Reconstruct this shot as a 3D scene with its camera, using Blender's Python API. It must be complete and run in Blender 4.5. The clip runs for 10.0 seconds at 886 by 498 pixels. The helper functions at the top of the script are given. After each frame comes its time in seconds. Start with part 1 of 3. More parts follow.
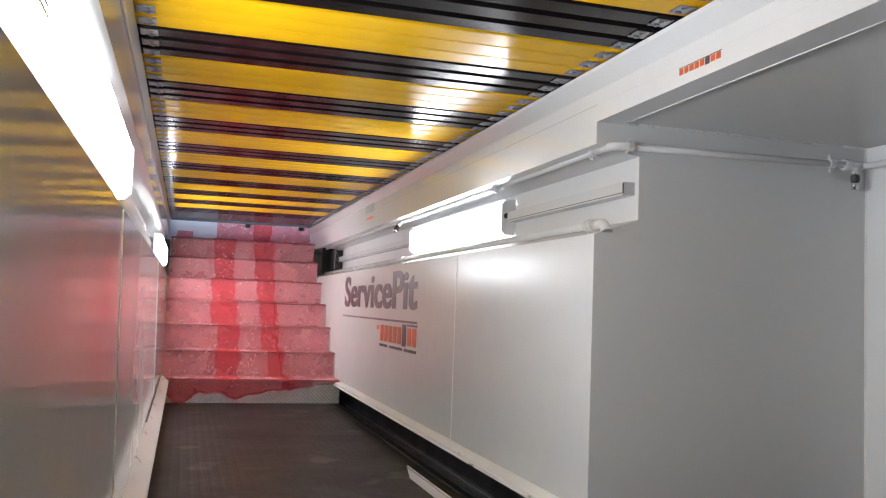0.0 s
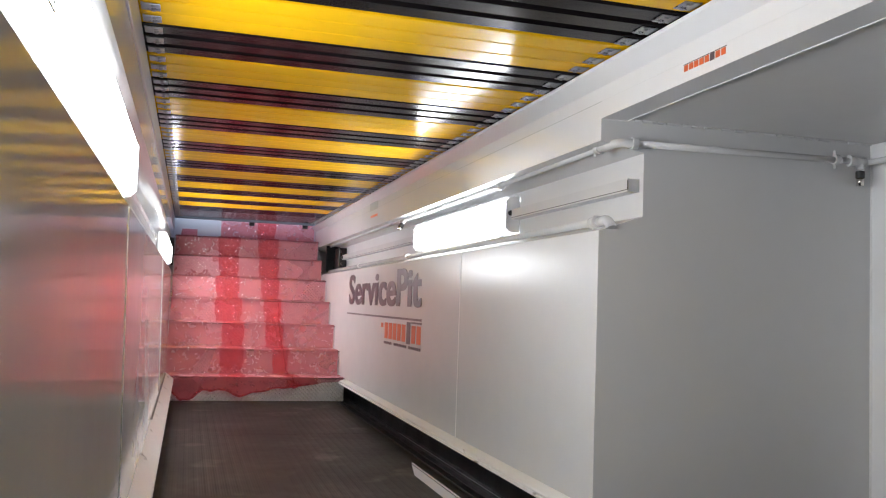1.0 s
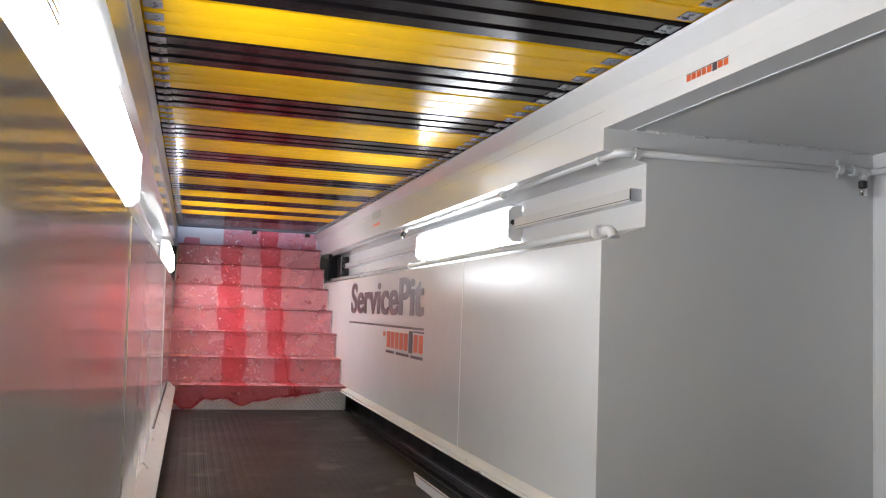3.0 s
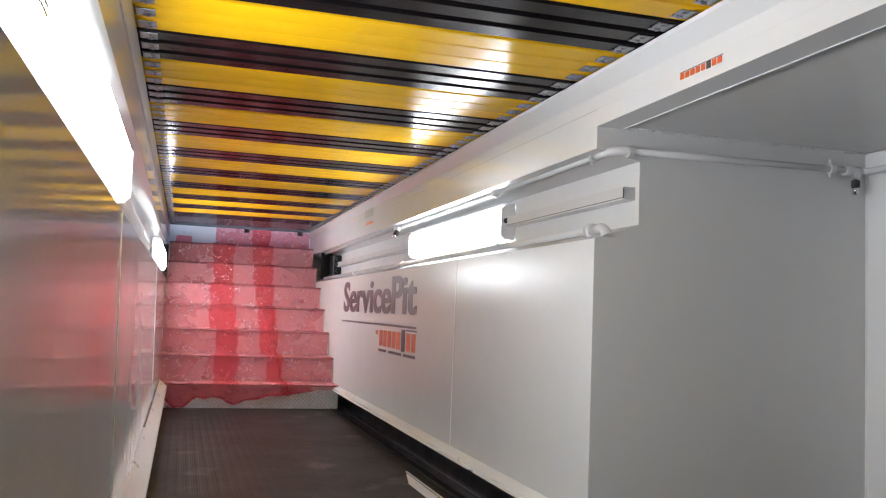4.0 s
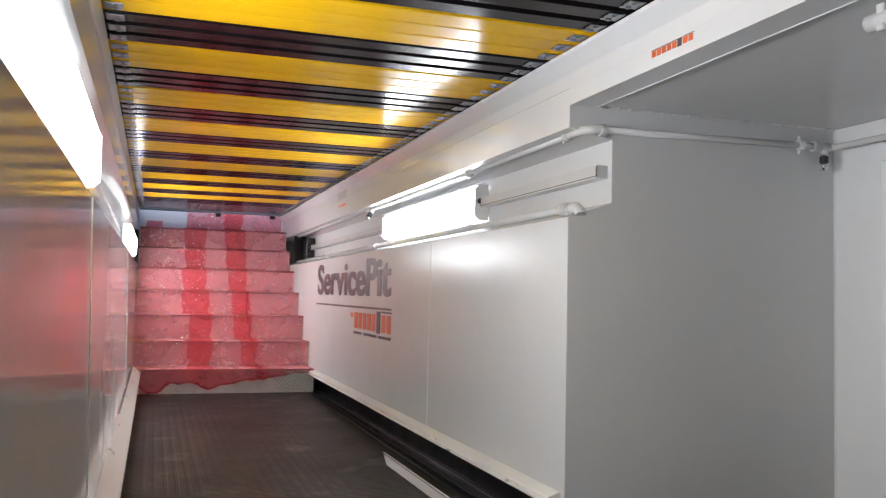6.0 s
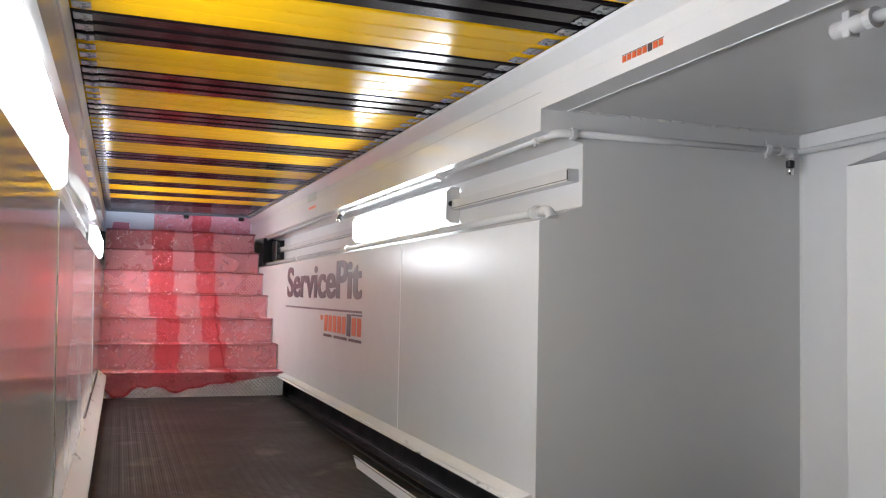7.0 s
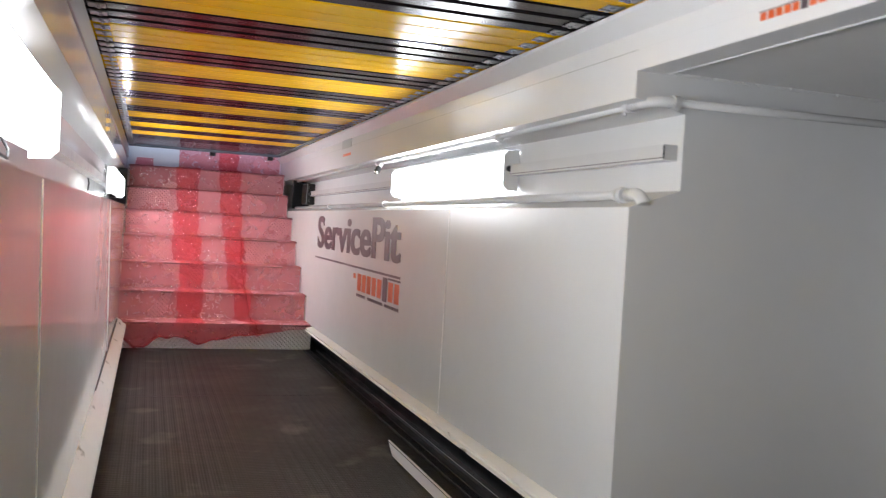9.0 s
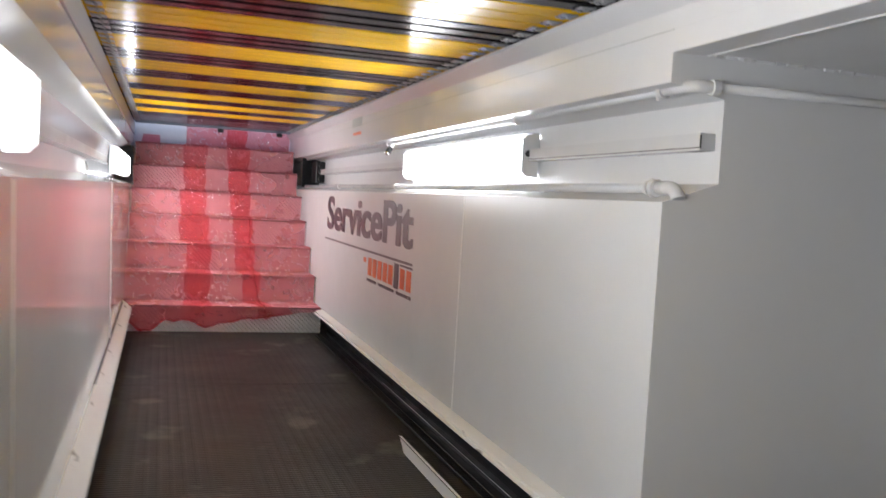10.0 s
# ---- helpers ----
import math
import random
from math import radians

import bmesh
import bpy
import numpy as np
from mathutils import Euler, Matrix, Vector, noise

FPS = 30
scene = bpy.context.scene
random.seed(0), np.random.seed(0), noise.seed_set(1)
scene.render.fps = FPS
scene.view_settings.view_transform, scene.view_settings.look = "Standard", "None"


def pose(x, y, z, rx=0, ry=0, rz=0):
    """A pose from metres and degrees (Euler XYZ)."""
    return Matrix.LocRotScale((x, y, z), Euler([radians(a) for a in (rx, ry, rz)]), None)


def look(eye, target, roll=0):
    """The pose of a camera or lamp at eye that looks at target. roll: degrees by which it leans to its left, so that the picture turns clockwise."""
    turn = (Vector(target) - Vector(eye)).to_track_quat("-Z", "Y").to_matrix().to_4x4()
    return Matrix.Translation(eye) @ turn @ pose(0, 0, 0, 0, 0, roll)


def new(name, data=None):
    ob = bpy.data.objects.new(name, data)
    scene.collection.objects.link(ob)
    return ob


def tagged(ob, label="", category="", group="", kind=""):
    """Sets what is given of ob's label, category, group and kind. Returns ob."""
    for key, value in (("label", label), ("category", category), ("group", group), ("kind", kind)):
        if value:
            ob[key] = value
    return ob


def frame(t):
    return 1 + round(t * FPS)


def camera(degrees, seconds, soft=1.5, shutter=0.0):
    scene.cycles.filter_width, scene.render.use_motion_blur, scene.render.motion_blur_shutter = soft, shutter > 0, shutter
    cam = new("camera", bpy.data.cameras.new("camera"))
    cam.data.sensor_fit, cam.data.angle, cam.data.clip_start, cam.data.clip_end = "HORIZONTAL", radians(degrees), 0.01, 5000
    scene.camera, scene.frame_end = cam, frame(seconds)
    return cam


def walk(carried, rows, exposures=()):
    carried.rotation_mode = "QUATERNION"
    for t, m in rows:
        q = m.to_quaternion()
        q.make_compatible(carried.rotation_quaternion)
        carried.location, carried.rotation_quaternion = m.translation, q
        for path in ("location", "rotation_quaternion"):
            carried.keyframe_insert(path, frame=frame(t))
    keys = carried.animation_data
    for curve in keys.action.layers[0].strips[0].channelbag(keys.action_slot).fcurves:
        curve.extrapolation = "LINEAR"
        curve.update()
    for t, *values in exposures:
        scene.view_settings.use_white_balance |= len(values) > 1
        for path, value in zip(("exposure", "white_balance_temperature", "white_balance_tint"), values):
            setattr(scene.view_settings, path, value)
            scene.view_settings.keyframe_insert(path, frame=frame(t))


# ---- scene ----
cam = camera(54.1, 10.0, soft=1.2, shutter=0.8)
PATH = [
    (0, (0.067, 0.163, 0.764), (0.632, 2.077, 0.899), 2.1),
    (0.5, (0.067, 0.163, 0.763), (0.628, 2.077, 0.898), 2.0),
    (1, (0.064, 0.163, 0.761), (0.621, 2.079, 0.891), 2.0),
    (1.5, (0.068, 0.165, 0.764), (0.62, 2.083, 0.892), 1.9),
    (2, (0.067, 0.166, 0.763), (0.616, 2.084, 0.901), 2.0),
    (2.5, (0.063, 0.163, 0.765), (0.611, 2.081, 0.913), 2.0),
    (4, (0.066, 0.172, 0.761), (0.633, 2.084, 0.909), 2.2),
    (4.5, (0.067, 0.177, 0.759), (0.645, 2.087, 0.893), 2.0),
    (5, (0.065, 0.17, 0.76), (0.65, 2.078, 0.892), 1.7),
    (5.5, (0.064, 0.172, 0.758), (0.66, 2.079, 0.866), 1.5),
    (7, (0.056, 0.176, 0.76), (0.75, 2.048, 0.874), 1.2),
    (7.5, (0.062, 0.199, 0.754), (0.745, 2.076, 0.838), 1.0),
    (8, (0.071, 0.236, 0.793), (0.726, 2.125, 0.812), 1.0),
    (8.5, (0.105, 0.434, 0.841), (0.764, 2.322, 0.821), 1.3),
    (9, (0.103, 0.622, 0.921), (0.747, 2.515, 0.877), 3.3),
    (9.5, (0.051, 0.69, 0.969), (0.667, 2.592, 0.91), 3.1),
    (10, (0.147, 0.794, 0.977), (0.768, 2.692, 0.868), 3.4),
]
walk(cam, [(t, look(eye, target, roll)) for t, eye, target, roll in PATH])

# ---------------------------------------------------------------- world and light
world = bpy.data.worlds.new("world")
scene.world = world
world.use_nodes = True
wn = world.node_tree
sky = wn.nodes.new("ShaderNodeTexSky")
sky.sky_type = "NISHITA"
sky.sun_disc = False
sky.sun_elevation = radians(38)
sky.sun_rotation = radians(200)
wn.links.new(sky.outputs[0], wn.nodes["Background"].inputs[0])
wn.nodes["Background"].inputs[1].default_value = 0.22

LAMP = 32.5


# ---------------------------------------------------------------- materials
def mat(name, base, rough=0.5, metal=0.0, var=0.1, vscale=6.0, bump=0.0, bscale=200.0, coat=0.0,
        rvar=0.1, stretch=(1, 1, 1), spots=None, spot_scale=14.0, spot_amount=0.62, island=0.0):
    """A procedural paint, plate or plastic: two scales of tone, gloss that wanders, fine relief, worn spots."""
    m = bpy.data.materials.new(name)
    m.use_nodes = True
    t = m.node_tree
    L, N = t.links.new, t.nodes.new
    b = t.nodes["Principled BSDF"]
    co = N("ShaderNodeTexCoord")
    mp = N("ShaderNodeMapping")
    mp.inputs["Scale"].default_value = stretch
    L(co.outputs["Object"], mp.inputs[0])
    n1, n2 = N("ShaderNodeTexNoise"), N("ShaderNodeTexNoise")
    n1.inputs["Scale"].default_value, n1.inputs["Detail"].default_value = vscale, 5
    n2.inputs["Scale"].default_value, n2.inputs["Detail"].default_value = vscale * 9, 3
    L(mp.outputs[0], n1.inputs[0]), L(mp.outputs[0], n2.inputs[0])
    add = N("ShaderNodeMath")
    add.operation = "MULTIPLY_ADD"
    add.inputs[1].default_value = 0.4
    L(n2.outputs[0], add.inputs[0]), L(n1.outputs[0], add.inputs[2])
    ramp = N("ShaderNodeMapRange")
    ramp.inputs["From Min"].default_value, ramp.inputs["From Max"].default_value = 0.4, 1.0
    ramp.inputs["To Min"].default_value, ramp.inputs["To Max"].default_value = 1 - var, 1 + var
    L(add.outputs[0], ramp.inputs["Value"])
    out = ramp.outputs[0]
    if island:
        oi = N("ShaderNodeObjectInfo")
        r2 = N("ShaderNodeMapRange")
        r2.inputs["To Min"].default_value, r2.inputs["To Max"].default_value = 1 - island, 1 + island
        L(oi.outputs["Random"], r2.inputs["Value"])
        mu = N("ShaderNodeMath")
        mu.operation = "MULTIPLY"
        L(out, mu.inputs[0]), L(r2.outputs[0], mu.inputs[1])
        out = mu.outputs[0]
    mul = N("ShaderNodeVectorMath")
    mul.operation = "SCALE"
    mul.inputs[0].default_value = base
    L(out, mul.inputs["Scale"])
    colour = mul.outputs[0]
    if spots:
        n3 = N("ShaderNodeTexNoise")
        n3.inputs["Scale"].default_value, n3.inputs["Detail"].default_value = spot_scale, 6
        L(mp.outputs[0], n3.inputs[0])
        r3 = N("ShaderNodeMapRange")
        r3.inputs["From Min"].default_value, r3.inputs["From Max"].default_value = spot_amount, spot_amount + 0.08
        L(n3.outputs[0], r3.inputs["Value"])
        mix = N("ShaderNodeMix")
        mix.data_type = "RGBA"
        L(r3.outputs[0], mix.inputs[0]), L(colour, mix.inputs[6])
        mix.inputs[7].default_value = (*spots, 1)
        colour = mix.outputs[2]
    L(colour, b.inputs["Base Color"])
    rr = N("ShaderNodeMapRange")
    rr.inputs["From Min"].default_value, rr.inputs["From Max"].default_value = 0.4, 1.0
    rr.inputs["To Min"].default_value, rr.inputs["To Max"].default_value = max(0.02, rough - rvar), min(1, rough + rvar)
    L(add.outputs[0], rr.inputs["Value"]), L(rr.outputs[0], b.inputs["Roughness"])
    b.inputs["Metallic"].default_value = metal
    b.inputs["Coat Weight"].default_value = coat
    b.inputs["Coat Roughness"].default_value = 0.12
    if bump:
        nb = N("ShaderNodeTexNoise")
        nb.inputs["Scale"].default_value, nb.inputs["Detail"].default_value = bscale, 3
        L(mp.outputs[0], nb.inputs[0])
        bp = N("ShaderNodeBump")
        bp.inputs["Strength"].default_value, bp.inputs["Distance"].default_value = bump, 0.002
        L(nb.outputs[0], bp.inputs["Height"]), L(bp.outputs[0], b.inputs["Normal"])
    return m


def glow(name, colour, strength):
    m = bpy.data.materials.new(name)
    m.use_nodes = True
    b = m.node_tree.nodes["Principled BSDF"]
    b.inputs["Base Color"].default_value = (0.85, 0.85, 0.85, 1)
    b.inputs["Roughness"].default_value = 0.35
    b.inputs["Emission Color"].default_value = (*colour, 1)
    b.inputs["Emission Strength"].default_value = strength
    return m


def rubber_mat():
    """Ribbed black rubber: fine ribs along the pit crossed by finer ones, dusty."""
    m = mat("rubber_matting", (0.023, 0.021, 0.020), 0.48, 0, 0.35, 2.2, rvar=0.10, spots=(0.11, 0.10, 0.09), spot_scale=3.2, spot_amount=0.60)
    t = m.node_tree
    L, N = t.links.new, t.nodes.new
    b = t.nodes["Principled BSDF"]
    co = N("ShaderNodeTexCoord")
    w = [N("ShaderNodeTexWave") for _ in range(2)]
    w[0].bands_direction, w[1].bands_direction = "X", "Y"
    w[0].inputs["Scale"].default_value = 2 * math.pi / 0.0106 / 20
    w[1].inputs["Scale"].default_value = 2 * math.pi / 0.021 / 20
    for x in w:
        L(co.outputs["Object"], x.inputs[0])
    a = N("ShaderNodeMath")
    a.operation = "MULTIPLY_ADD"
    a.inputs[1].default_value = 0.35
    L(w[0].outputs["Fac"], a.inputs[0]), L(w[1].outputs["Fac"], a.inputs[2])
    bp = N("ShaderNodeBump")
    bp.inputs["Strength"].default_value, bp.inputs["Distance"].default_value = 0.28, 0.003
    L(a.outputs[0], bp.inputs["Height"]), L(bp.outputs[0], b.inputs["Normal"])
    return m


def checker_plate():
    """Five-bar style aluminium tread plate: short raised bars in two crossing directions."""
    m = mat("tread_plate", (0.88, 0.89, 0.89), 0.34, 0.05, 0.12, 5.0, rvar=0.10)
    t = m.node_tree
    L, N = t.links.new, t.nodes.new
    b = t.nodes["Principled BSDF"]
    co = N("ShaderNodeTexCoord")
    sep = N("ShaderNodeSeparateXYZ")
    L(co.outputs["Object"], sep.inputs[0])
    v = N("ShaderNodeMath")
    v.operation = "ADD"
    L(sep.outputs[1], v.inputs[0]), L(sep.outputs[2], v.inputs[1])

    def op(kind, p, q=None):
        n = N("ShaderNodeMath")
        n.operation = kind
        for i, s in enumerate((p, q)):
            if s is None:
                continue
            if isinstance(s, (int, float)):
                n.inputs[i].default_value = s
            else:
                L(s, n.inputs[i])
        return n.outputs[0]
    p = 0.030
    u1 = op("DIVIDE", op("ADD", sep.outputs[0], v.outputs[0]), p)
    u2 = op("DIVIDE", op("SUBTRACT", sep.outputs[0], v.outputs[0]), p)
    c = op("MULTIPLY", op("SINE", op("MULTIPLY", u1, math.pi)), op("SINE", op("MULTIPLY", u2, math.pi)))
    flip = op("SIGN", c)
    s1 = op("ABSOLUTE", op("SINE", op("MULTIPLY", u1, math.pi)))
    s2 = op("ABSOLUTE", op("SINE", op("MULTIPLY", u2, math.pi)))
    g1 = op("MULTIPLY", op("POWER", s1, 5.0), s2)
    g2 = op("MULTIPLY", op("POWER", s2, 5.0), s1)
    pick = op("GREATER_THAN", flip, 0.0)
    h = op("ADD", op("MULTIPLY", g1, pick), op("MULTIPLY", g2, op("SUBTRACT", 1.0, pick)))
    bp = N("ShaderNodeBump")
    bp.inputs["Strength"].default_value, bp.inputs["Distance"].default_value = 1.0, 0.009
    L(h, bp.inputs["Height"]), L(bp.outputs[0], b.inputs["Normal"])
    return m


def film_mat(name, tint, cover, rough, glint):
    """Thin tinted wrapping film: light passes tinted, some scatters, the skin glints."""
    m = bpy.data.materials.new(name)
    m.use_nodes = True
    t = m.node_tree
    L, N = t.links.new, t.nodes.new
    t.nodes.remove(t.nodes["Principled BSDF"])
    tr, df, tl, gl = N("ShaderNodeBsdfTransparent"), N("ShaderNodeBsdfDiffuse"), N("ShaderNodeBsdfTranslucent"), N("ShaderNodeBsdfGlossy")
    tr.inputs[0].default_value = (*tint, 1)
    df.inputs[0].default_value = (tint[0] * 0.92, tint[1] * 0.55, tint[2] * 0.57, 1)
    tl.inputs[0].default_value = (tint[0] * 0.92, tint[1] * 0.55, tint[2] * 0.57, 1)
    gl.inputs[0].default_value = (1, 0.93, 0.93, 1)
    gl.inputs["Roughness"].default_value = rough
    co = N("ShaderNodeTexCoord")
    n1, n2, n3 = N("ShaderNodeTexNoise"), N("ShaderNodeTexNoise"), N("ShaderNodeTexNoise")
    n1.inputs["Scale"].default_value, n1.inputs["Detail"].default_value, n1.inputs["Distortion"].default_value = 46, 2, 1.5
    n2.inputs["Scale"].default_value, n2.inputs["Detail"].default_value = 5, 3
    n3.inputs["Scale"].default_value, n3.inputs["Detail"].default_value, n3.inputs["Distortion"].default_value = 28, 3, 1.0
    for n in (n1, n2, n3):
        L(co.outputs["Object"], n.inputs[0])
    bp = N("ShaderNodeBump")
    bp.inputs["Strength"].default_value, bp.inputs["Distance"].default_value = 1.0, 0.007
    L(n1.outputs[0], bp.inputs["Height"])
    L(bp.outputs[0], gl.inputs["Normal"])
    soft = N("ShaderNodeBump")
    soft.inputs["Strength"].default_value, soft.inputs["Distance"].default_value = 0.5, 0.006
    L(n3.outputs[0], soft.inputs["Height"]), L(soft.outputs[0], df.inputs["Normal"])
    half, m1, m2, lw = N("ShaderNodeMixShader"), N("ShaderNodeMixShader"), N("ShaderNodeMixShader"), N("ShaderNodeMapRange")
    lw.inputs["From Min"].default_value, lw.inputs["From Max"].default_value = 0.57, 0.68
    lw.inputs["To Min"].default_value, lw.inputs["To Max"].default_value = 0.02, glint
    L(n3.outputs[0], lw.inputs["Value"])
    half.inputs[0].default_value = 0.4
    L(df.outputs[0], half.inputs[1]), L(tl.outputs[0], half.inputs[2])
    mr = N("ShaderNodeMapRange")
    mr.inputs["From Min"].default_value, mr.inputs["From Max"].default_value = 0.3, 0.7
    mr.inputs["To Min"].default_value, mr.inputs["To Max"].default_value = cover * 0.86, cover * 1.14
    L(n2.outputs[0], mr.inputs["Value"]), L(mr.outputs[0], m1.inputs[0])
    L(tr.outputs[0], m1.inputs[1]), L(half.outputs[0], m1.inputs[2])
    L(lw.outputs[0], m2.inputs[0]), L(m1.outputs[0], m2.inputs[1]), L(gl.outputs[0], m2.inputs[2])
    L(m2.outputs[0], t.nodes["Material Output"].inputs[0])
    return m


WHITE = mat("white_enamel", (0.69, 0.69, 0.69), 0.235, 0, 0.03, 1.3, bump=0.03, bscale=60, rvar=0.03)
WHITE.node_tree.nodes["Principled BSDF"].inputs["Specular IOR Level"].default_value = 0.21
WORN = mat("scuffed_white_enamel", (0.86, 0.85, 0.83), 0.36, 0, 0.06, 3.0, bump=0.2, bscale=60, rvar=0.1,
           spots=(0.16, 0.14, 0.12), spot_scale=9, spot_amount=0.66, stretch=(2, 0.6, 2))
GLOSSY = mat("bright_white_enamel", (0.78, 0.78, 0.785), 0.085, 0, 0.03, 1.3, bump=0.10, bscale=5, rvar=0.02)
GLOSSY.node_tree.nodes["Principled BSDF"].inputs["Specular IOR Level"].default_value = 0.32
BEAM = mat("smooth_white_enamel", (0.76, 0.76, 0.765), 0.12, 0, 0.03, 1.3, bump=0.06, bscale=7, rvar=0.03)
PANEL = mat("chalk_and_lit_white", (0.86, 0.86, 0.86), 0.4, 0, 0.03, 2.0, bump=0.02)
BEAD = mat("white_sealant", (0.90, 0.90, 0.88), 0.45, 0, 0.05, 20, bump=0.3, bscale=120)
PIPE = mat("painted_pipe", (0.67, 0.67, 0.67), 0.22, 0, 0.03, 6, rvar=0.04)
YELLOW = mat("yellow_plank", (0.80, 0.46, 0.008), 0.17, 0, 0.08, 2.0, bump=0.1, bscale=60, rvar=0.06, stretch=(0.3, 1, 1), island=0.06)
BLACK = mat("black_plank", (0.012, 0.010, 0.011), 0.17, 0, 0.25, 2.0, bump=0.1, bscale=60, rvar=0.06, stretch=(0.3, 1, 1), island=0.2)
GALV = mat("galvanised_steel", (0.32, 0.33, 0.34), 0.30, 0.9, 0.15, 30, rvar=0.09)
ALLOY = mat("brushed_alloy", (0.46, 0.47, 0.49), 0.34, 0.75, 0.12, 8, rvar=0.08, stretch=(1, 0.15, 1))
# black planks near the stairs, their pale reflection put into the base colour
SHEEN_GREY = mat("black_plank_with_sheen", (0.13, 0.11, 0.115), 0.22, 0.0, 0.15, 4)
STEEL = mat("blue_grey_steel", (0.20, 0.24, 0.28), 0.45, 0.3, 0.15, 10)
for m_, v_ in ((BLACK, 0.07), (YELLOW, 0.04)):
    m_.node_tree.nodes["Principled BSDF"].inputs["Specular IOR Level"].default_value = v_
KICK = mat("black_kick_paint", (0.008, 0.008, 0.009), 0.35, 0, 0.3, 6, rvar=0.1)
PLASTIC = mat("black_plastic", (0.015, 0.015, 0.016), 0.4, 0, 0.2, 20)
CHROME = mat("plated_brass", (0.75, 0.74, 0.72), 0.18, 1.0, 0.06, 20)
# dark strips that put shade into colour: step edges, rail slot
SHADE_LINE = mat("shade_line", (0.09, 0.08, 0.08), 0.5, 0.3, 0.15, 10)
RUBBER = rubber_mat()
for m_ in (KICK, RUBBER):
    m_.node_tree.nodes["Principled BSDF"].inputs["Specular IOR Level"].default_value = 0.3
TREAD = checker_plate()
LIT = glow("lit_diffuser", (0.94, 0.965, 1.02), LAMP)
CAP = mat("pale_cap_plastic", (0.70, 0.70, 0.70), 0.35, 0, 0.04, 10)
CAP_LIT = glow("lit_blank_cap", (0.95, 0.98, 1.0), 1.2)
LIT_EDGE = glow("lit_diffuser_edge", (0.94, 0.965, 1.02), LAMP * 0.06)
FITTING = mat("grey_fitting_body", (0.55, 0.56, 0.57), 0.4, 0, 0.05, 10)
CONCRETE = mat("workshop_concrete", (0.32, 0.32, 0.31), 0.6, 0, 0.15, 1.5, bump=0.3, bscale=40)
PLUM = mat("dark_plum_vinyl", (0.095, 0.065, 0.078), 0.4, 0, 0.05, 10)
ORANGE = mat("orange_vinyl", (0.72, 0.13, 0.035), 0.4, 0, 0.05, 10)
GREYV = mat("grey_vinyl", (0.33, 0.34, 0.33), 0.5, 0, 0.05, 10)
FILM = film_mat("pink_film", (1.0, 0.675, 0.715), 0.34, 0.06, 0.16)
FILM_OVER = film_mat("red_film_overlap", (1.0, 0.52, 0.57), 0.26, 0.06, 0.22)
# blue tint puts the daylight on the top riser into its base
DAYLIT_PLATE = mat("daylit_pale_plate", (0.62, 0.67, 0.74), 0.4, 0, 0.05, 4)


# ---------------------------------------------------------------- mesh helpers
def link_mesh(name, bm, material, parent=None, smooth=False):
    bmesh.ops.recalc_face_normals(bm, faces=bm.faces)
    me = bpy.data.meshes.new(name)
    bm.to_mesh(me)
    bm.free()
    me.materials.append(material)
    if smooth:
        for p in me.polygons:
            p.use_smooth = True
    ob = new(name, me)
    if parent is not None:
        ob.parent = parent
    return ob


def part(name, bm, material, parent, label="", smooth=False):
    ob = link_mesh(name, bm, material, parent, smooth)
    return tagged(ob, label) if label else ob


def thing(name, label, category, group="", kind="", at=(0, 0, 0)):
    e = new(name)
    e.empty_display_size = 0.05
    e.location = at
    return tagged(e, label, category, group, kind)


def box(bm, x0, x1, y0, y1, z0, z1, bevel=0.0, seg=1):
    g = bmesh.ops.create_cube(bm, size=1)
    vs = g["verts"]
    for v in vs:
        v.co = Vector(((x0 + x1) / 2 + v.co.x * (x1 - x0), (y0 + y1) / 2 + v.co.y * (y1 - y0), (z0 + z1) / 2 + v.co.z * (z1 - z0)))
    if bevel:
        es = list({e for v in vs for e in v.link_edges})
        bmesh.ops.bevel(bm, geom=es, offset=bevel, segments=seg, affect="EDGES", profile=0.5)
    return bm


def boxed(*a, **k):
    return box(bmesh.new(), *a, **k)


def prism(profile, y0, y1, bm=None):
    """A closed (x, z) outline pushed along y."""
    bm = bm or bmesh.new()
    a = [bm.verts.new((x, y0, z)) for x, z in profile]
    b = [bm.verts.new((x, y1, z)) for x, z in profile]
    n = len(profile)
    for i in range(n):
        bm.faces.new((a[i], a[(i + 1) % n], b[(i + 1) % n], b[i]))
    bm.faces.new(a), bm.faces.new(b)
    return bm


def tube(pts, r, bm=None, sides=14, caps=True):
    """A round pipe along a line of points, mitred at each."""
    bm = bm or bmesh.new()
    pts = [Vector(p) for p in pts]
    rings = []
    ref = None
    for i, p in enumerate(pts):
        d0 = (p - pts[i - 1]).normalized() if i else None
        d1 = (pts[i + 1] - p).normalized() if i + 1 < len(pts) else None
        d = (d0 + d1).normalized() if d0 and d1 else (d0 or d1)
        if ref is None:
            ref = d.orthogonal().normalized()
        ref = (ref - d * ref.dot(d)).normalized()
        up = d.cross(ref)
        rings.append([bm.verts.new(p + r * (math.cos(a) * ref + math.sin(a) * up)) for a in (2 * math.pi * k / sides for k in range(sides))])
    for a, b in zip(rings, rings[1:]):
        for k in range(sides):
            bm.faces.new((a[k], a[(k + 1) % sides], b[(k + 1) % sides], b[k]))
    if caps:
        bm.faces.new(rings[0][::-1]), bm.faces.new(rings[-1])
    return bm


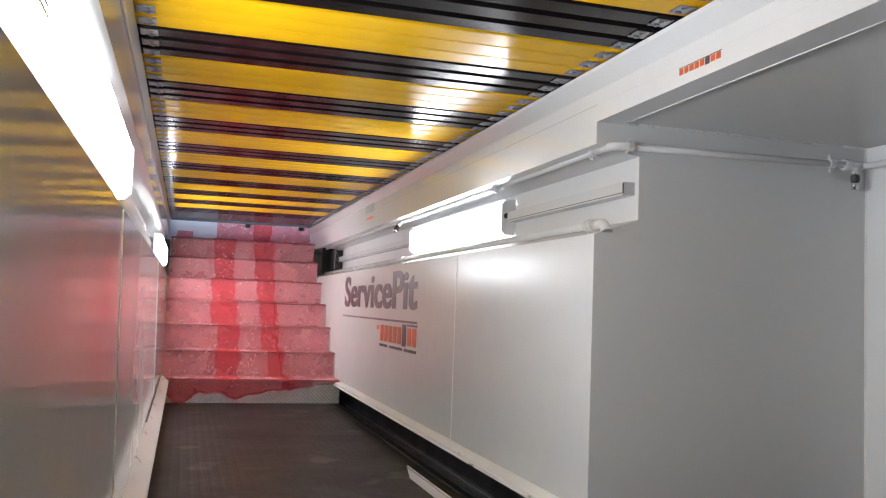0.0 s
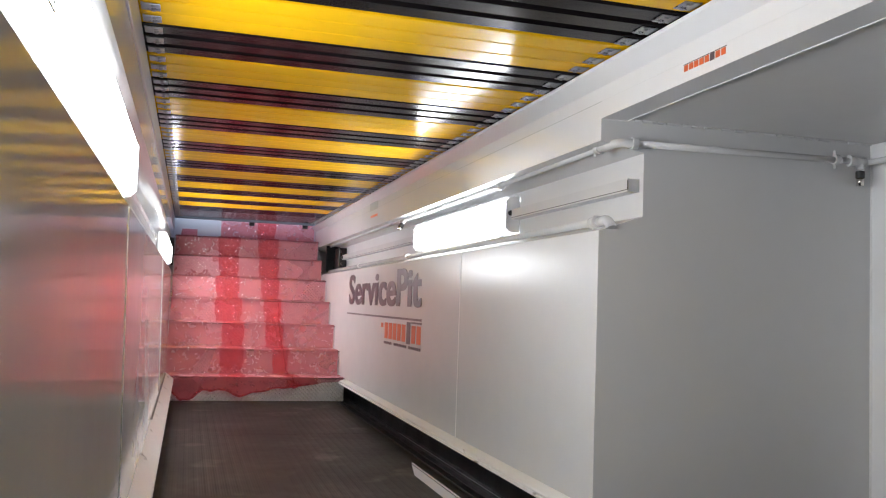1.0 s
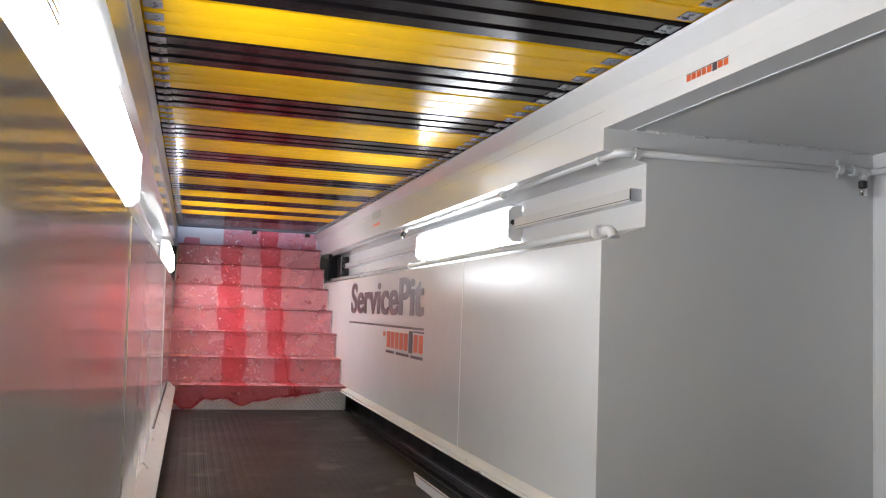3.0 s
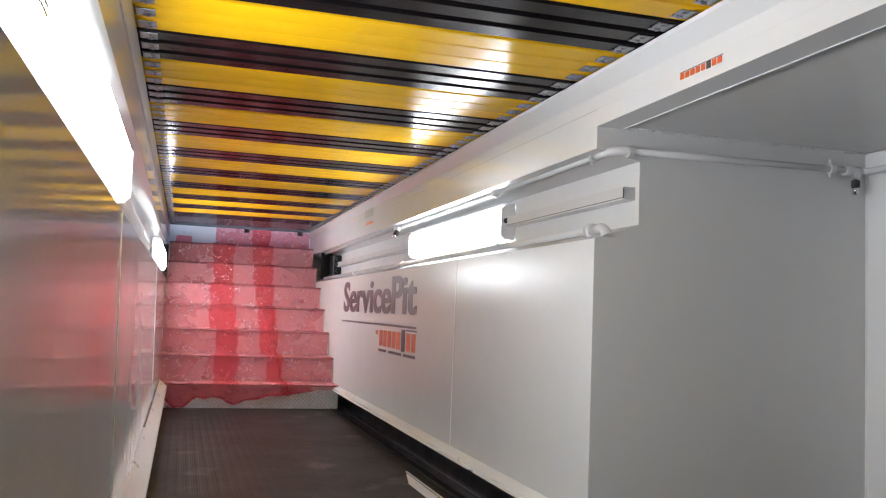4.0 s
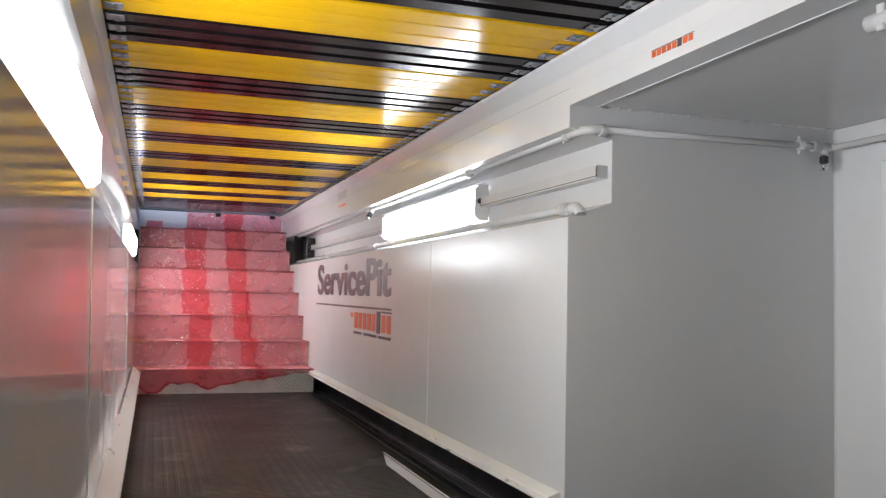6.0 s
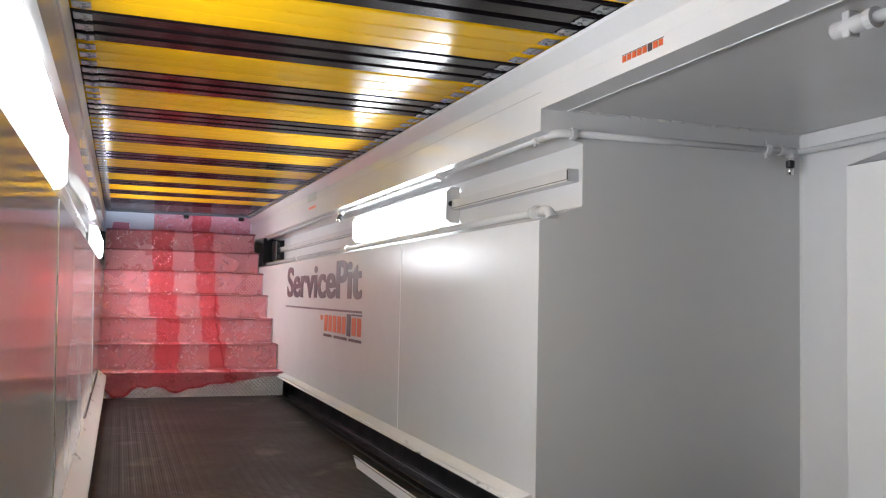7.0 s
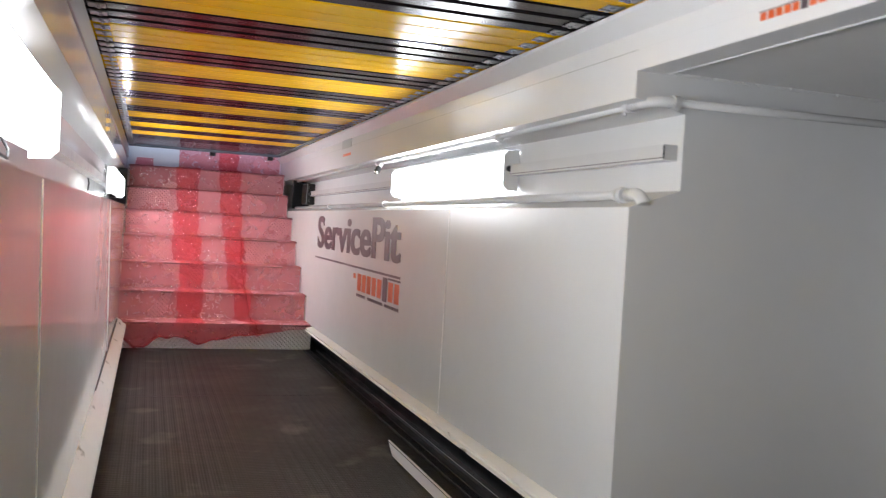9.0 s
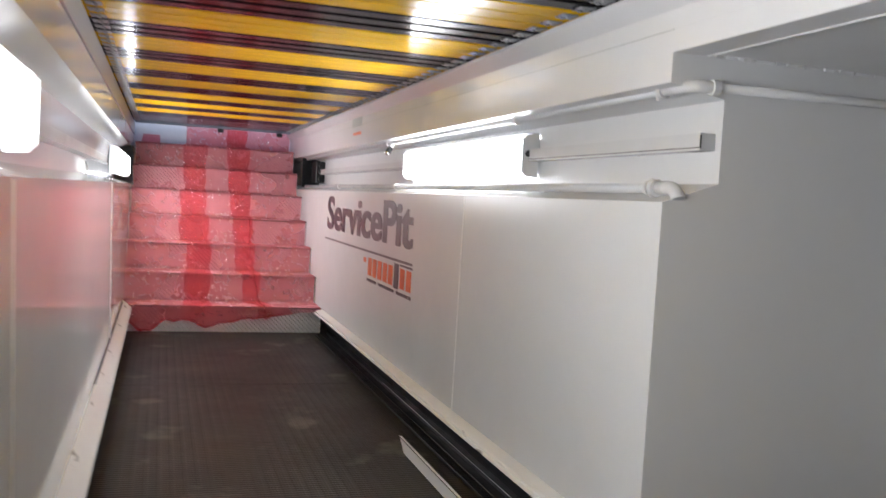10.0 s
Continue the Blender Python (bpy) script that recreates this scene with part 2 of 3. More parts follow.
def bend(p0, corner, p1, radius, n=7):
    """Points round a corner from p0 to p1."""
    c = Vector(corner)
    a, b = (Vector(p0) - c).normalized(), (Vector(p1) - c).normalized()
    s, e = c + a * radius, c + b * radius
    return [tuple((1 - t) ** 2 * s + 2 * t * (1 - t) * c + t * t * e) for t in (k / (n - 1) for k in range(n))]


# ---------------------------------------------------------------- plan
XL, XR = -0.086, 1.25            # faces of the long walls
Y_END, Y_ALC, Y_FOOT = 8.95, 2.554, 6.843
Y_BACK = -5.0
RISE, GOING, STEPS = 0.1915, 0.286, 8
Z_TOP = 1.56                    # workshop floor
LIP = 1.50

# ---------------------------------------------------------------- setting
floor = tagged(link_mesh("floor", boxed(-0.35, 2.45, Y_BACK - 0.1, Y_END + 0.4, -0.12, -0.012), KICK),
               "black painted steel floor of the service pit", "floor", kind="structure")

# long wall on the lettered side: panel, lamp recess, head beam with its turned-in lip
prof = [(XR, 0.172), (XR, 1.006), (1.398, 1.057), (1.398, 1.254), (XR, 1.282), (XR, 1.448), (1.210, 1.488), (1.210, LIP),
        (2.40, LIP), (2.40, -0.011), (1.402, -0.011), (1.402, 0.135), (1.34, 0.135), (1.34, 0.172)]
wall_r = tagged(link_mesh("wall_east", prism(prof, Y_ALC, Y_END), WHITE), "glossy white enamelled steel pit wall with a lamp recess", "wall", kind="structure")
wall_r.data.materials.append(BEAM)
for p in wall_r.data.polygons:
    if p.center.z > 1.29 and p.center.x < 1.26 and abs(p.normal.y) < 0.5:
        p.material_index = 1
head = [(XR, 1.350), (XR, 1.448), (1.210, 1.488), (1.210, LIP), (1.335, LIP), (1.335, 1.350)]
beam_r = tagged(link_mesh("beam_east", prism(head, Y_BACK, Y_ALC), BEAM), "white steel beam over the side bay opening", "beam", kind="structure")
tagged(link_mesh("ceiling", boxed(1.337, 2.40, Y_BACK, Y_ALC - 0.002, 1.356, LIP), WHITE), "low white painted ceiling of the side bay", "ceiling", kind="structure")
# lighter base than the other walls makes up for light missing here
tagged(link_mesh("wall_bay", boxed(2.255, 2.40, Y_BACK, Y_ALC - 0.002, 0.062, 1.354), PANEL), "white painted back wall of the side bay", "wall", kind="structure")
tagged(link_mesh("wall_south", boxed(-0.35, 2.40, Y_BACK - 0.1, Y_BACK - 0.002, 0, LIP), WHITE), "white painted end wall of the pit", "wall", kind="structure")

prof = [(XL + 0.018, 0.205), (XL, 0.976), (-0.206, 1.008), (-0.206, 1.245), (-0.104, 1.276), (-0.101, 1.397), (-0.107, 1.399), (-0.107, LIP),
        (-0.35, LIP), (-0.35, 0.135), (-0.17, 0.135), (-0.17, 0.205)]
wall_l = tagged(link_mesh("wall_west", prism(prof, Y_BACK, Y_END), GLOSSY), "glossy white enamelled steel pit wall with a lamp recess", "wall", kind="structure")

tagged(link_mesh("cover_guide", boxed(-0.1065, -0.095, Y_BACK, Y_END - 0.1, 1.400, 1.494, bevel=0.002), ALLOY), "grey alloy guide strip under the pit cover's edge", "guide strip", kind="structure")

# bottom rails, black kick spaces
for nm, pr, y0 in (("trim_east", [(XR - 0.001, 0.1712), (1.213, 0.160), (1.207, 0.155), (1.210, 0.146), (1.199, 0.143), (1.199, 0.139), (1.215, 0.141), (1.215, 0.150), (1.338, 0.150), (1.338, 0.1712)], Y_ALC + 0.032),
                   ("trim_west", [(XL + 0.019, 0.206), (-0.014, 0.166), (-0.010, 0.160), (-0.010, 0.144), (-0.015, 0.144), (-0.019, 0.154), (-0.17, 0.154), (-0.17, 0.206)], Y_BACK)):
    tagged(link_mesh(nm, prism(pr, y0, Y_FOOT), WORN), "scuffed white steel rail along the wall's foot", "skirting", kind="structure")
tagged(link_mesh("wall_corner", prism([(XR, -0.012), (1.4015, -0.012), (1.4015, 0.1346), (1.3396, 0.1346), (1.3396, 0.1716), (XR, 0.1716)], Y_ALC, Y_ALC + 0.03), WHITE), "white steel plate at the foot of the wall's end", "wall", kind="structure")
tagged(link_mesh("floor_bay", boxed(1.262, 2.40, Y_BACK, Y_ALC - 0.002, -0.012, 0.060), KICK), "black raised floor of the side bay", "floor", kind="structure")
tagged(link_mesh("kick_east", boxed(1.345, 1.40, Y_ALC + 0.032, Y_END, -0.012, 0.134), KICK), "black kick space under the pit wall", "kick space", kind="structure")
tagged(link_mesh("kick_west", boxed(-0.24, -0.175, Y_BACK, Y_END, -0.012, 0.134), KICK), "black kick space under the pit wall", "kick space", kind="structure")
for y in (3.935,):
    part("sealant_bead", boxed(XR - 0.0015, XR + 0.002, y, y + 0.005, 0.173, 1.0), BEAD, wall_r)
for y in (-0.6, 2.37, 5.32):
    part("sealant_bead", tube([(XL + 0.0175, y, 0.208), (XL - 0.0003, y, 0.972)], 0.0034, sides=8), BEAD, wall_l, smooth=True)
part("open_joint", tube([(XL + 0.021, 4.3, 0.207), (XL + 0.021, 6.75, 0.207)], 0.0026, sides=6), KICK, wall_l)
part("crease", tube([(XR + 0.0005, Y_BACK, 1.403), (XR + 0.0005, Y_ALC - 0.003, 1.403)], 0.0010, sides=6), BEAM, beam_r)
# grey tube draws the fold's shadow line in colour
part("crease", tube([(XR + 0.0005, Y_ALC, 1.403), (XR + 0.0005, 8.9, 1.403)], 0.0012, sides=6), GREYV, wall_r)
bm = bmesh.new()
rg = random.Random(3)
x = 1.36
while x < 2.24:
    w = rg.uniform(0.01, 0.05)
    tube([(x, Y_ALC - 0.003, 1.3545), (x + w, Y_ALC - 0.003, 1.3545)], rg.uniform(0.003, 0.006), bm, sides=6)
    x += w + rg.uniform(0.002, 0.02)
part("sealant_bead", bm, WHITE, wall_r)
part("weld_bead", tube([(1.337, Y_BACK, 1.3492), (1.337, Y_ALC - 0.01, 1.3492)], 0.0014, sides=6), BEAD, beam_r)
part("weld_bead", tube([(2.2545, Y_ALC - 0.003, 0.0), (2.2545, Y_ALC - 0.003, 1.35)], 0.004, sides=6), BEAD, wall_r)

# unseen workshop floor round the pit, added to close it off from the sky
for nm, a in (("ground_east", (1.36, 14, -8, 16)), ("ground_west", (-14, -0.18, -8, 16))):
    tagged(link_mesh(nm, boxed(*a, LIP + 0.004, Z_TOP), CONCRETE), "unseen concrete workshop floor beside the pit, closing off the sky", "floor", kind="structure")
tagged(link_mesh("ground_north", boxed(-0.178, 1.358, 8.857, 16, LIP + 0.004, Z_TOP), CONCRETE), "unseen concrete workshop floor beyond the stairs, closing off the sky", "floor", kind="structure")
tagged(link_mesh("ground_south", boxed(-0.178, 1.358, -8, Y_BACK - 0.004, LIP + 0.004, Z_TOP), CONCRETE), "unseen concrete workshop floor behind the pit, closing off the sky", "floor", kind="structure")

# filler boxes added to stop sky leaking in past the plank ends
tagged(link_mesh("track_west", boxed(-0.178, -0.1255, Y_BACK, Y_END, LIP + 0.001, 1.546), STEEL), "grey filler strip added beside the planks to keep sky out", "track", kind="structure")
tagged(link_mesh("track_east", boxed(1.2455, 1.358, Y_BACK, Y_END, LIP + 0.001, 1.546), STEEL), "grey filler strip added beside the planks to keep sky out", "track", kind="structure")
# unseen wall, added to shut out sky from under the stairs
tagged(link_mesh("wall_north", boxed(-0.35, 2.40, Y_END + 0.002, Y_END + 0.10, 0, LIP), WHITE), "unseen white wall added behind the stairs to keep sky out", "wall", kind="structure")

# rubber matting and drain strip
for y0, y1 in ((Y_BACK, 1.2), (1.203, 5.2), (5.203, Y_FOOT - 0.002)):
    rib = [(-0.165, -0.011)]
    for k in range(32):
        x = -0.165 + k * 0.0425
        rib += [(x + 0.002, -0.0008), (x + 0.012, 0.0), (x + 0.030, 0.0), (x + 0.040, -0.0008)]
    rib.append((1.195, -0.011))
    tagged(link_mesh("rubber_mat", prism(rib, y0, y1), RUBBER),
           "dusty black ribbed rubber matting on the pit floor", "mat", "lengths of floor matting")
grate = thing("drain_grate", "black slotted drain grating along the pit floor", "grating")
for x in (1.200, 1.242, 1.296):
    part("side_bar", boxed(x, x + 0.006, 2.0, Y_FOOT - 0.002, -0.011, 0.003, bevel=0.001), PLASTIC, grate)
# pale strip for the worn edge, with its glint put into the colour
part("worn_edge", tube([(1.2965, 2.0, 0.0035), (1.2965, 5.2, 0.0035)], 0.0014, sides=6), ALLOY, grate, "edge rubbed to bare metal, its glint put into pale colour")
bm = bmesh.new()
y = 2.0
while y < Y_FOOT - 0.02:
    box(bm, 1.207, 1.241, y, y + 0.009, -0.009, 0.001)
    y += 0.017
tagged(part("grid", bm, PLASTIC, grate), kind="stuff")

# ---------------------------------------------------------------- stairs
stairs = thing("staircase", "aluminium tread plate steps under pink wrapping film", "stairs", kind="structure", at=(0, 0, 0))
SX0, SX1 = XL + 0.002, 1.2485
for i in range(STEPS):
    y = Y_FOOT + i * GOING
    z = (i + 1) * RISE - 0.0145
    if i < 7:
        bm = bmesh.new()
        box(bm, SX0, SX1, y, y + 0.005, z - RISE + (0.001 if i else 0.0145), z - 0.008)
        box(bm, SX0, SX1, y - 0.014, y + GOING - 0.016, z - 0.008, z, bevel=0.002)
        st = part("step", bm, TREAD, stairs)
        # dark strip in place of the shadow line at the step's edge
        part("nosing", boxed(SX0, SX1, y - 0.0165, y - 0.0145, z - 0.010, z + 0.0005), SHADE_LINE, st)
    else:
        part("top_riser", boxed(-0.12, 1.30, y, y + 0.01, z - RISE - 0.02, Z_TOP - 0.006), DAYLIT_PLATE, stairs)
part("stringer", boxed(-0.168, XL, Y_FOOT, Y_FOOT + 0.01, 0.0, 0.134), TREAD, stairs)

# ---------------------------------------------------------------- cover of sliding planks
PITCH = 0.1023
cover = thing("pit_cover", "yellow and black aluminium plank cover closing the pit", "pit cover", kind="structure")


def plank_mesh(name, f):
    h = PITCH / 2 - 0.0015
    bm = bmesh.new()
    pr = [(-h, 0.022), (-f - 0.002, 0.022), (-f, 0.003), (-f + 0.003, 0.0), (f - 0.003, 0.0), (f, 0.003), (f + 0.002, 0.022), (h, 0.022), (h, 0.030), (-h, 0.030)]
    a = [bm.verts.new((-0.124, y, z)) for y, z in pr]
    b = [bm.verts.new((1.244, y, z)) for y, z in pr]
    n = len(pr)
    for i in range(n):
        bm.faces.new((a[i], a[(i + 1) % n], b[(i + 1) % n], b[i]))
    bm.faces.new(a), bm.faces.new(b)
    bmesh.ops.recalc_face_normals(bm, faces=bm.faces)
    me = bpy.data.meshes.new(name)
    bm.to_mesh(me)
    bm.free()
    return me


meshes = [plank_mesh("plank_yellow", 0.0480), plank_mesh("plank_black", 0.036), plank_mesh("plank_sheen", 0.048)]
meshes[0].materials.append(YELLOW), meshes[1].materials.append(BLACK), meshes[2].materials.append(SHEEN_GREY)
bm = bmesh.new()
box(bm, -0.024, 0.024, -0.027, 0.027, -0.004, -0.001, bevel=0.0012)
box(bm, -0.024, -0.018, -0.027, 0.027, -0.001, 0.02)
box(bm, -0.004, 0.002, -0.022, 0.022, -0.0065, -0.004, bevel=0.001)
for s in (-1, 1):
    g = bmesh.ops.create_cone(bm, cap_ends=True, segments=6, radius1=0.006, radius2=0.006, depth=0.005)
    bmesh.ops.translate(bm, verts=g["verts"], vec=(0.006, s * 0.014, -0.006))
bracket = bpy.data.meshes.new("bracket")
bm.to_mesh(bracket)
bm.free()
bracket.materials.append(GALV)
Y0 = 2.645 + PITCH / 2
k0, k1 = -74, 57
for k in range(k0, k1 + 1):
    y = Y0 + k * PITCH
    p = new("plank", meshes[2 if k > 51 else 1 if (k // 3) % 2 == 0 or k > 47 else 0])
    p.parent = cover
    p.location = (0, y, 1.508)
    for x, s in ((-0.068, 1), (1.188, -1)):
        c = new("bracket", bracket)
        c.parent = p
        c.location = (x, 0, 0)
        c.scale = (s, 1, 1)
Y_COVER = Y0 + k1 * PITCH + PITCH / 2 + 0.03
end = part("end_rail", boxed(-0.094, 1.214, Y_COVER + 0.002, Y_COVER + 0.05, 1.494, 1.545, bevel=0.003), STEEL, cover, "blue-grey steel end rail")
for x in (0.615, 1.125):
    bm = boxed(x - 0.025, x + 0.025, Y_COVER + 0.052, Y_COVER + 0.080, 1.462, 1.512, bevel=0.004)
    part("latch", bm, PLASTIC, cover, "black plastic latch")


# ---------------------------------------------------------------- lamps
def batten(y0, length, side):
    """A weatherproof lamp: clear diffuser over a shallow body, end caps with a black gland."""
    t = thing("strip_light", "lit white weatherproof strip light on the recess rail", "lamp", "lamps along the pit")
    w = 0.074 if side > 0 else 0.080
    d = [(-0.008, -w), (-0.024, -w + 0.004), (-0.036, -w + 0.020), (-0.036, w - 0.020), (-0.024, w - 0.004), (-0.008, w)]
    part("diffuser", prism(d, 0.012, length - 0.012), LIT, t, "glowing white diffuser")
    dif = t.children[0].data
    dif.materials.append(LIT_EDGE)
    for p in dif.polygons:
        p.material_index = 0 if abs(p.normal.x) > 0.9 else 1
    part("body", prism([(-0.007, -w + 0.010), (-0.007, w - 0.010), (0.022, w - 0.014), (0.026, 0.03), (0.026, -0.03), (0.022, -w + 0.014)], 0.006, length - 0.006), FITTING, t)
    for y in (0.0, length - 0.0115):
        cap = part("end_cap", prism([(0.020, -w - 0.002), (-0.023, -w + 0.001), (-0.039, -w + 0.018), (-0.039, w - 0.018), (-0.023, w - 0.001), (0.020, w + 0.002)], y, y + 0.0115), CAP if side > 0 else CAP_LIT, t)
        e = -0.006 if y == 0 else 0.0175
        if side > 0:
            part("cable_gland", tube([(-0.020, y + e, 0.006), (-0.020, y + e + 0.0065, 0.006)], 0.0115, sides=14), PLASTIC, cap)
    if side > 0:
        # added strip that keeps the lamp's light off the recess soffit
        part("canopy_edge", boxed(-0.037, 0.022, 0.004, length - 0.004, w + 0.0015, w + 0.0045), FITTING, t)
    for k in range(5):
        y = length * (0.08 + 0.21 * k)
        for s in (-1, 1) if side > 0 else ():
            part("clip", boxed(-0.016, 0.004, y, y + 0.03, s * (w + 0.009) - 0.003, s * (w + 0.009) + 0.003), GALV, t)
    if length > 1.6:
        for k in range(4):
            part("rib", boxed(-0.0385, -0.0362, length - 0.150, length - 0.035, -0.052 + 0.010 * k, -0.047 + 0.010 * k), CAP, t)
    m = pose(1.372, y0, 1.155) if side > 0 else pose(-0.125, y0 + length, 1.104, 0, 0, 180)
    t.matrix_basis = m
    return t


batten(3.59, 1.58, 1)
batten(0.995, 1.655, -1)
batten(6.15, 1.58, -1)

# ---------------------------------------------------------------- rails, pipes
rail_r = thing("mounting_rail", "white painted channel rail along the lamp recess", "rail", "rails in the lamp recesses")
part("channel", prism([(1.3555, 1.135), (1.397, 1.135), (1.397, 1.176), (1.3555, 1.176)], 2.578, 7.8), PIPE, rail_r)
# dark strip for the shade inside the rail's slot
part("slot", boxed(1.3545, 1.3565, 2.581, 7.8, 1.1400, 1.1425), SHADE_LINE, rail_r)
# grey plate puts the end face's shade into its colour
part("end_plug", boxed(1.3565, 1.3965, 2.5765, 2.5775, 1.1355, 1.1755), FITTING, rail_r)
part("end_gap", boxed(1.3550, 1.3570, 2.5745, 2.5785, 1.1400, 1.1715), PLASTIC, rail_r)
rail_l = thing("mounting_rail", "white painted channel rail along the lamp recess", "rail", "rails in the lamp recesses")
part("channel", prism([(-0.2055, 1.086), (-0.158, 1.086), (-0.158, 1.124), (-0.2055, 1.124)], Y_BACK + 0.05, 8.0), PIPE, rail_l)


def collar(parent, c, axis, r, length=0.018):
    c = Vector(c)
    a = Vector(axis) * length / 2
    part("collar", tube([c - a, c + a], r, sides=14), PIPE, parent, smooth=False)


up = thing("air_pipe", "white painted air pipe with elbow and drop valve", "pipe")
e1 = bend((1.292, 3.0, 1.275), (1.292, 2.525, 1.275), (2.0, 2.525, 1.286), 0.05)
part("pipe", tube([(1.292, 8.056, 1.262)] + e1[:1], 0.0105), PIPE, up, smooth=True)
part("elbow", tube([(1.292, 2.64, 1.275)] + e1 + [(1.345, 2.525, 1.275)], 0.0145), PIPE, up, smooth=True)
part("pipe", tube([e1[-1], (2.16, 2.525, 1.286)], 0.0105), PIPE, up, smooth=True)
collar(up, (1.292, 2.65, 1.275), (0, 1, 0), 0.0185)
collar(up, (1.347, 2.525, 1.275), (1, 0, 0), 0.0185)
for z in (1.298, 1.252):
    part("clip_screw", tube([(1.292, 2.672, 1.275 + (z - 1.275) * 0.4), (1.290, 2.672, z)], 0.0055, sides=8), PIPE, up)
collar(up, (2.148, 2.525, 1.286), (1, 0, 0), 0.0185)
part("tee", tube([(2.155, 2.525, 1.286), (2.205, 2.525, 1.286)], 0.0145), PIPE, up, smooth=True)
part("drop", tube([(2.186, 2.525, 1.286), (2.186, 2.525, 1.262)], 0.0125), PIPE, up, smooth=True)
v = part("valve", tube([(2.186, 2.525, 1.264), (2.186, 2.525, 1.252)], 0.011), CHROME, up, "plated quick-release air valve", smooth=True)
part("grip", tube([(2.186, 2.525, 1.254), (2.186, 2.525, 1.232)], 0.0145), PLASTIC, v)
part("nozzle", tube([(2.186, 2.525, 1.234), (2.186, 2.525, 1.206)], 0.012), CHROME, v, smooth=True)
e2 = bend((2.17, 2.525, 1.286), (2.222, 2.525, 1.286), (2.222, 2.0, 1.286), 0.03)
part("pipe", tube(e2 + [(2.222, -0.6, 1.29)], 0.0105), PIPE, up, smooth=True)
for y in (3.55, 5.32):
    c = part("pipe_clip", tube([(1.292, y, 1.268), (1.292, y + 0.02, 1.268)], 0.017), PIPE, up)
    part("screw", tube([(1.292, y + 0.01, 1.285), (1.285, y + 0.01, 1.305)], 0.004, sides=8), PIPE, c)
c = part("pipe_clip", tube([(2.080, 2.525, 1.286), (2.098, 2.525, 1.286)], 0.017), PIPE, up)
for s in (-1, 1):
    part("screw", tube([(2.089, 2.53, 1.286 + s * 0.012), (2.089, 2.53, 1.286 + s * 0.030)], 0.006, sides=8), PIPE, c)

spur = thing("air_valve", "small plated air valve hanging from the pipe", "valve")
part("body", tube([(1.285, 5.21, 1.262), (1.268, 5.20, 1.238)], 0.011), PIPE, spur, smooth=True)
part("grip", tube([(1.268, 5.20, 1.238), (1.255, 5.19, 1.218)], 0.015), PLASTIC, spur)
part("nozzle", tube([(1.255, 5.19, 1.218), (1.246, 5.185, 1.205)], 0.010), CHROME, spur, smooth=True)

low = thing("drain_pipe", "white painted pipe with a turned-down elbow", "pipe")
part("pipe", tube([(1.288, 8.056, 1.036), (1.288, 2.62, 1.040)], 0.0125), PIPE, low, smooth=True)
e3 = bend((1.288, 2.64, 1.040), (1.289, 2.566, 1.042), (1.292, 2.530, 0.975), 0.030)
part("elbow", tube([(1.288, 2.63, 1.040)] + e3, 0.0165), PIPE, low, smooth=True)
part("mouth", tube([Vector(e3[-1]) - Vector((0.0002, -0.0025, -0.005)), Vector(e3[-1]) + Vector((0.0001, -0.001, -0.002))], 0.0182), PIPE, low)
for z in (1.064, 1.016):
    part("clip_screw", tube([(1.288, 2.668, 1.040 + (z - 1.04) * 0.4), (1.288, 2.668, z)], 0.0055, sides=8), PIPE, low)
collar(low, (1.288, 2.648, 1.040), (0, 1, 0), 0.0215)
collar(low, (1.288, 2.676, 1.040), (0, 1, 0), 0.0185, 0.012)
for y in (5.10, 6.6):
    part("pipe_clip", tube([(1.288, y, 1.038), (1.288, y + 0.02, 1.038)], 0.018), PIPE, low)

# black box at the end of the recess
jb = thing("junction_box", "black plastic electrical box at the end of the recess", "electrical box")
part("body", boxed(1.325, 1.396, 7.80, 8.03, 1.068, 1.240, bevel=0.006), PLASTIC, jb)
for z in (1.10, 1.155, 1.205):
    part("gland", tube([(1.355, 7.76, z), (1.355, 7.802, z)], 0.014, sides=10), PLASTIC, jb)
for nm, x0, x1 in (("recess_end_east", 1.252, 1.397), ("recess_end_west", -0.205, -0.080)):
    tagged(link_mesh(nm, boxed(x0, x1, 8.06, 8.08, 1.03, 1.27), KICK), "black plate closing the end of the lamp recess", "plate", kind="structure")

# ---------------------------------------------------------------- bay cabinet, loose angle
cab = thing("wall_cabinet", "plain white metal cabinet on the bay wall", "cabinet")
part("body", boxed(1.90, 2.254, 0.6, 2.0, 0.063, 1.144, bevel=0.004, seg=2), PANEL, cab)
# grey wedge rising from the cabinet's front edge to the wall
part("sloping_top", prism([(1.902, 1.1455), (2.254, 1.1455), (2.254, 1.275)], 0.602, 1.998), FITTING, cab)

stub = thing("bay_pipe", "white painted pipe clipped under the bay ceiling", "pipe")
part("pipe", tube([(1.415, 1.50, 1.325), (1.415, -2.0, 1.325)], 0.0125), PIPE, stub, smooth=True)
part("cap", tube([(1.415, 1.545, 1.325), (1.415, 1.46, 1.325)], 0.0185), PIPE, stub, smooth=True)
collar(stub, (1.415, 1.45, 1.325), (0, 1, 0), 0.022)
part("clip", boxed(1.40, 1.43, 1.495, 1.515, 1.300, 1.354, bevel=0.002), PIPE, stub)

ang = thing("steel_angle", "loose white metal angle strip lying on the rubber floor", "metal strip")
bm = prism([(0.008, 0), (0.024, 0.0265), (0.022, 0.0268), (0.006, 0.0006)], 0, 1.30)
lip = prism([(0.025, 0.0285), (0.033, 0.0290), (0.033, 0.0312), (0.024, 0.0306)], 0, 1.305)
for v in bm.verts:
    if v.co.y > 1.0:
        v.co.y += (v.co.z - 0.03) * 4.4
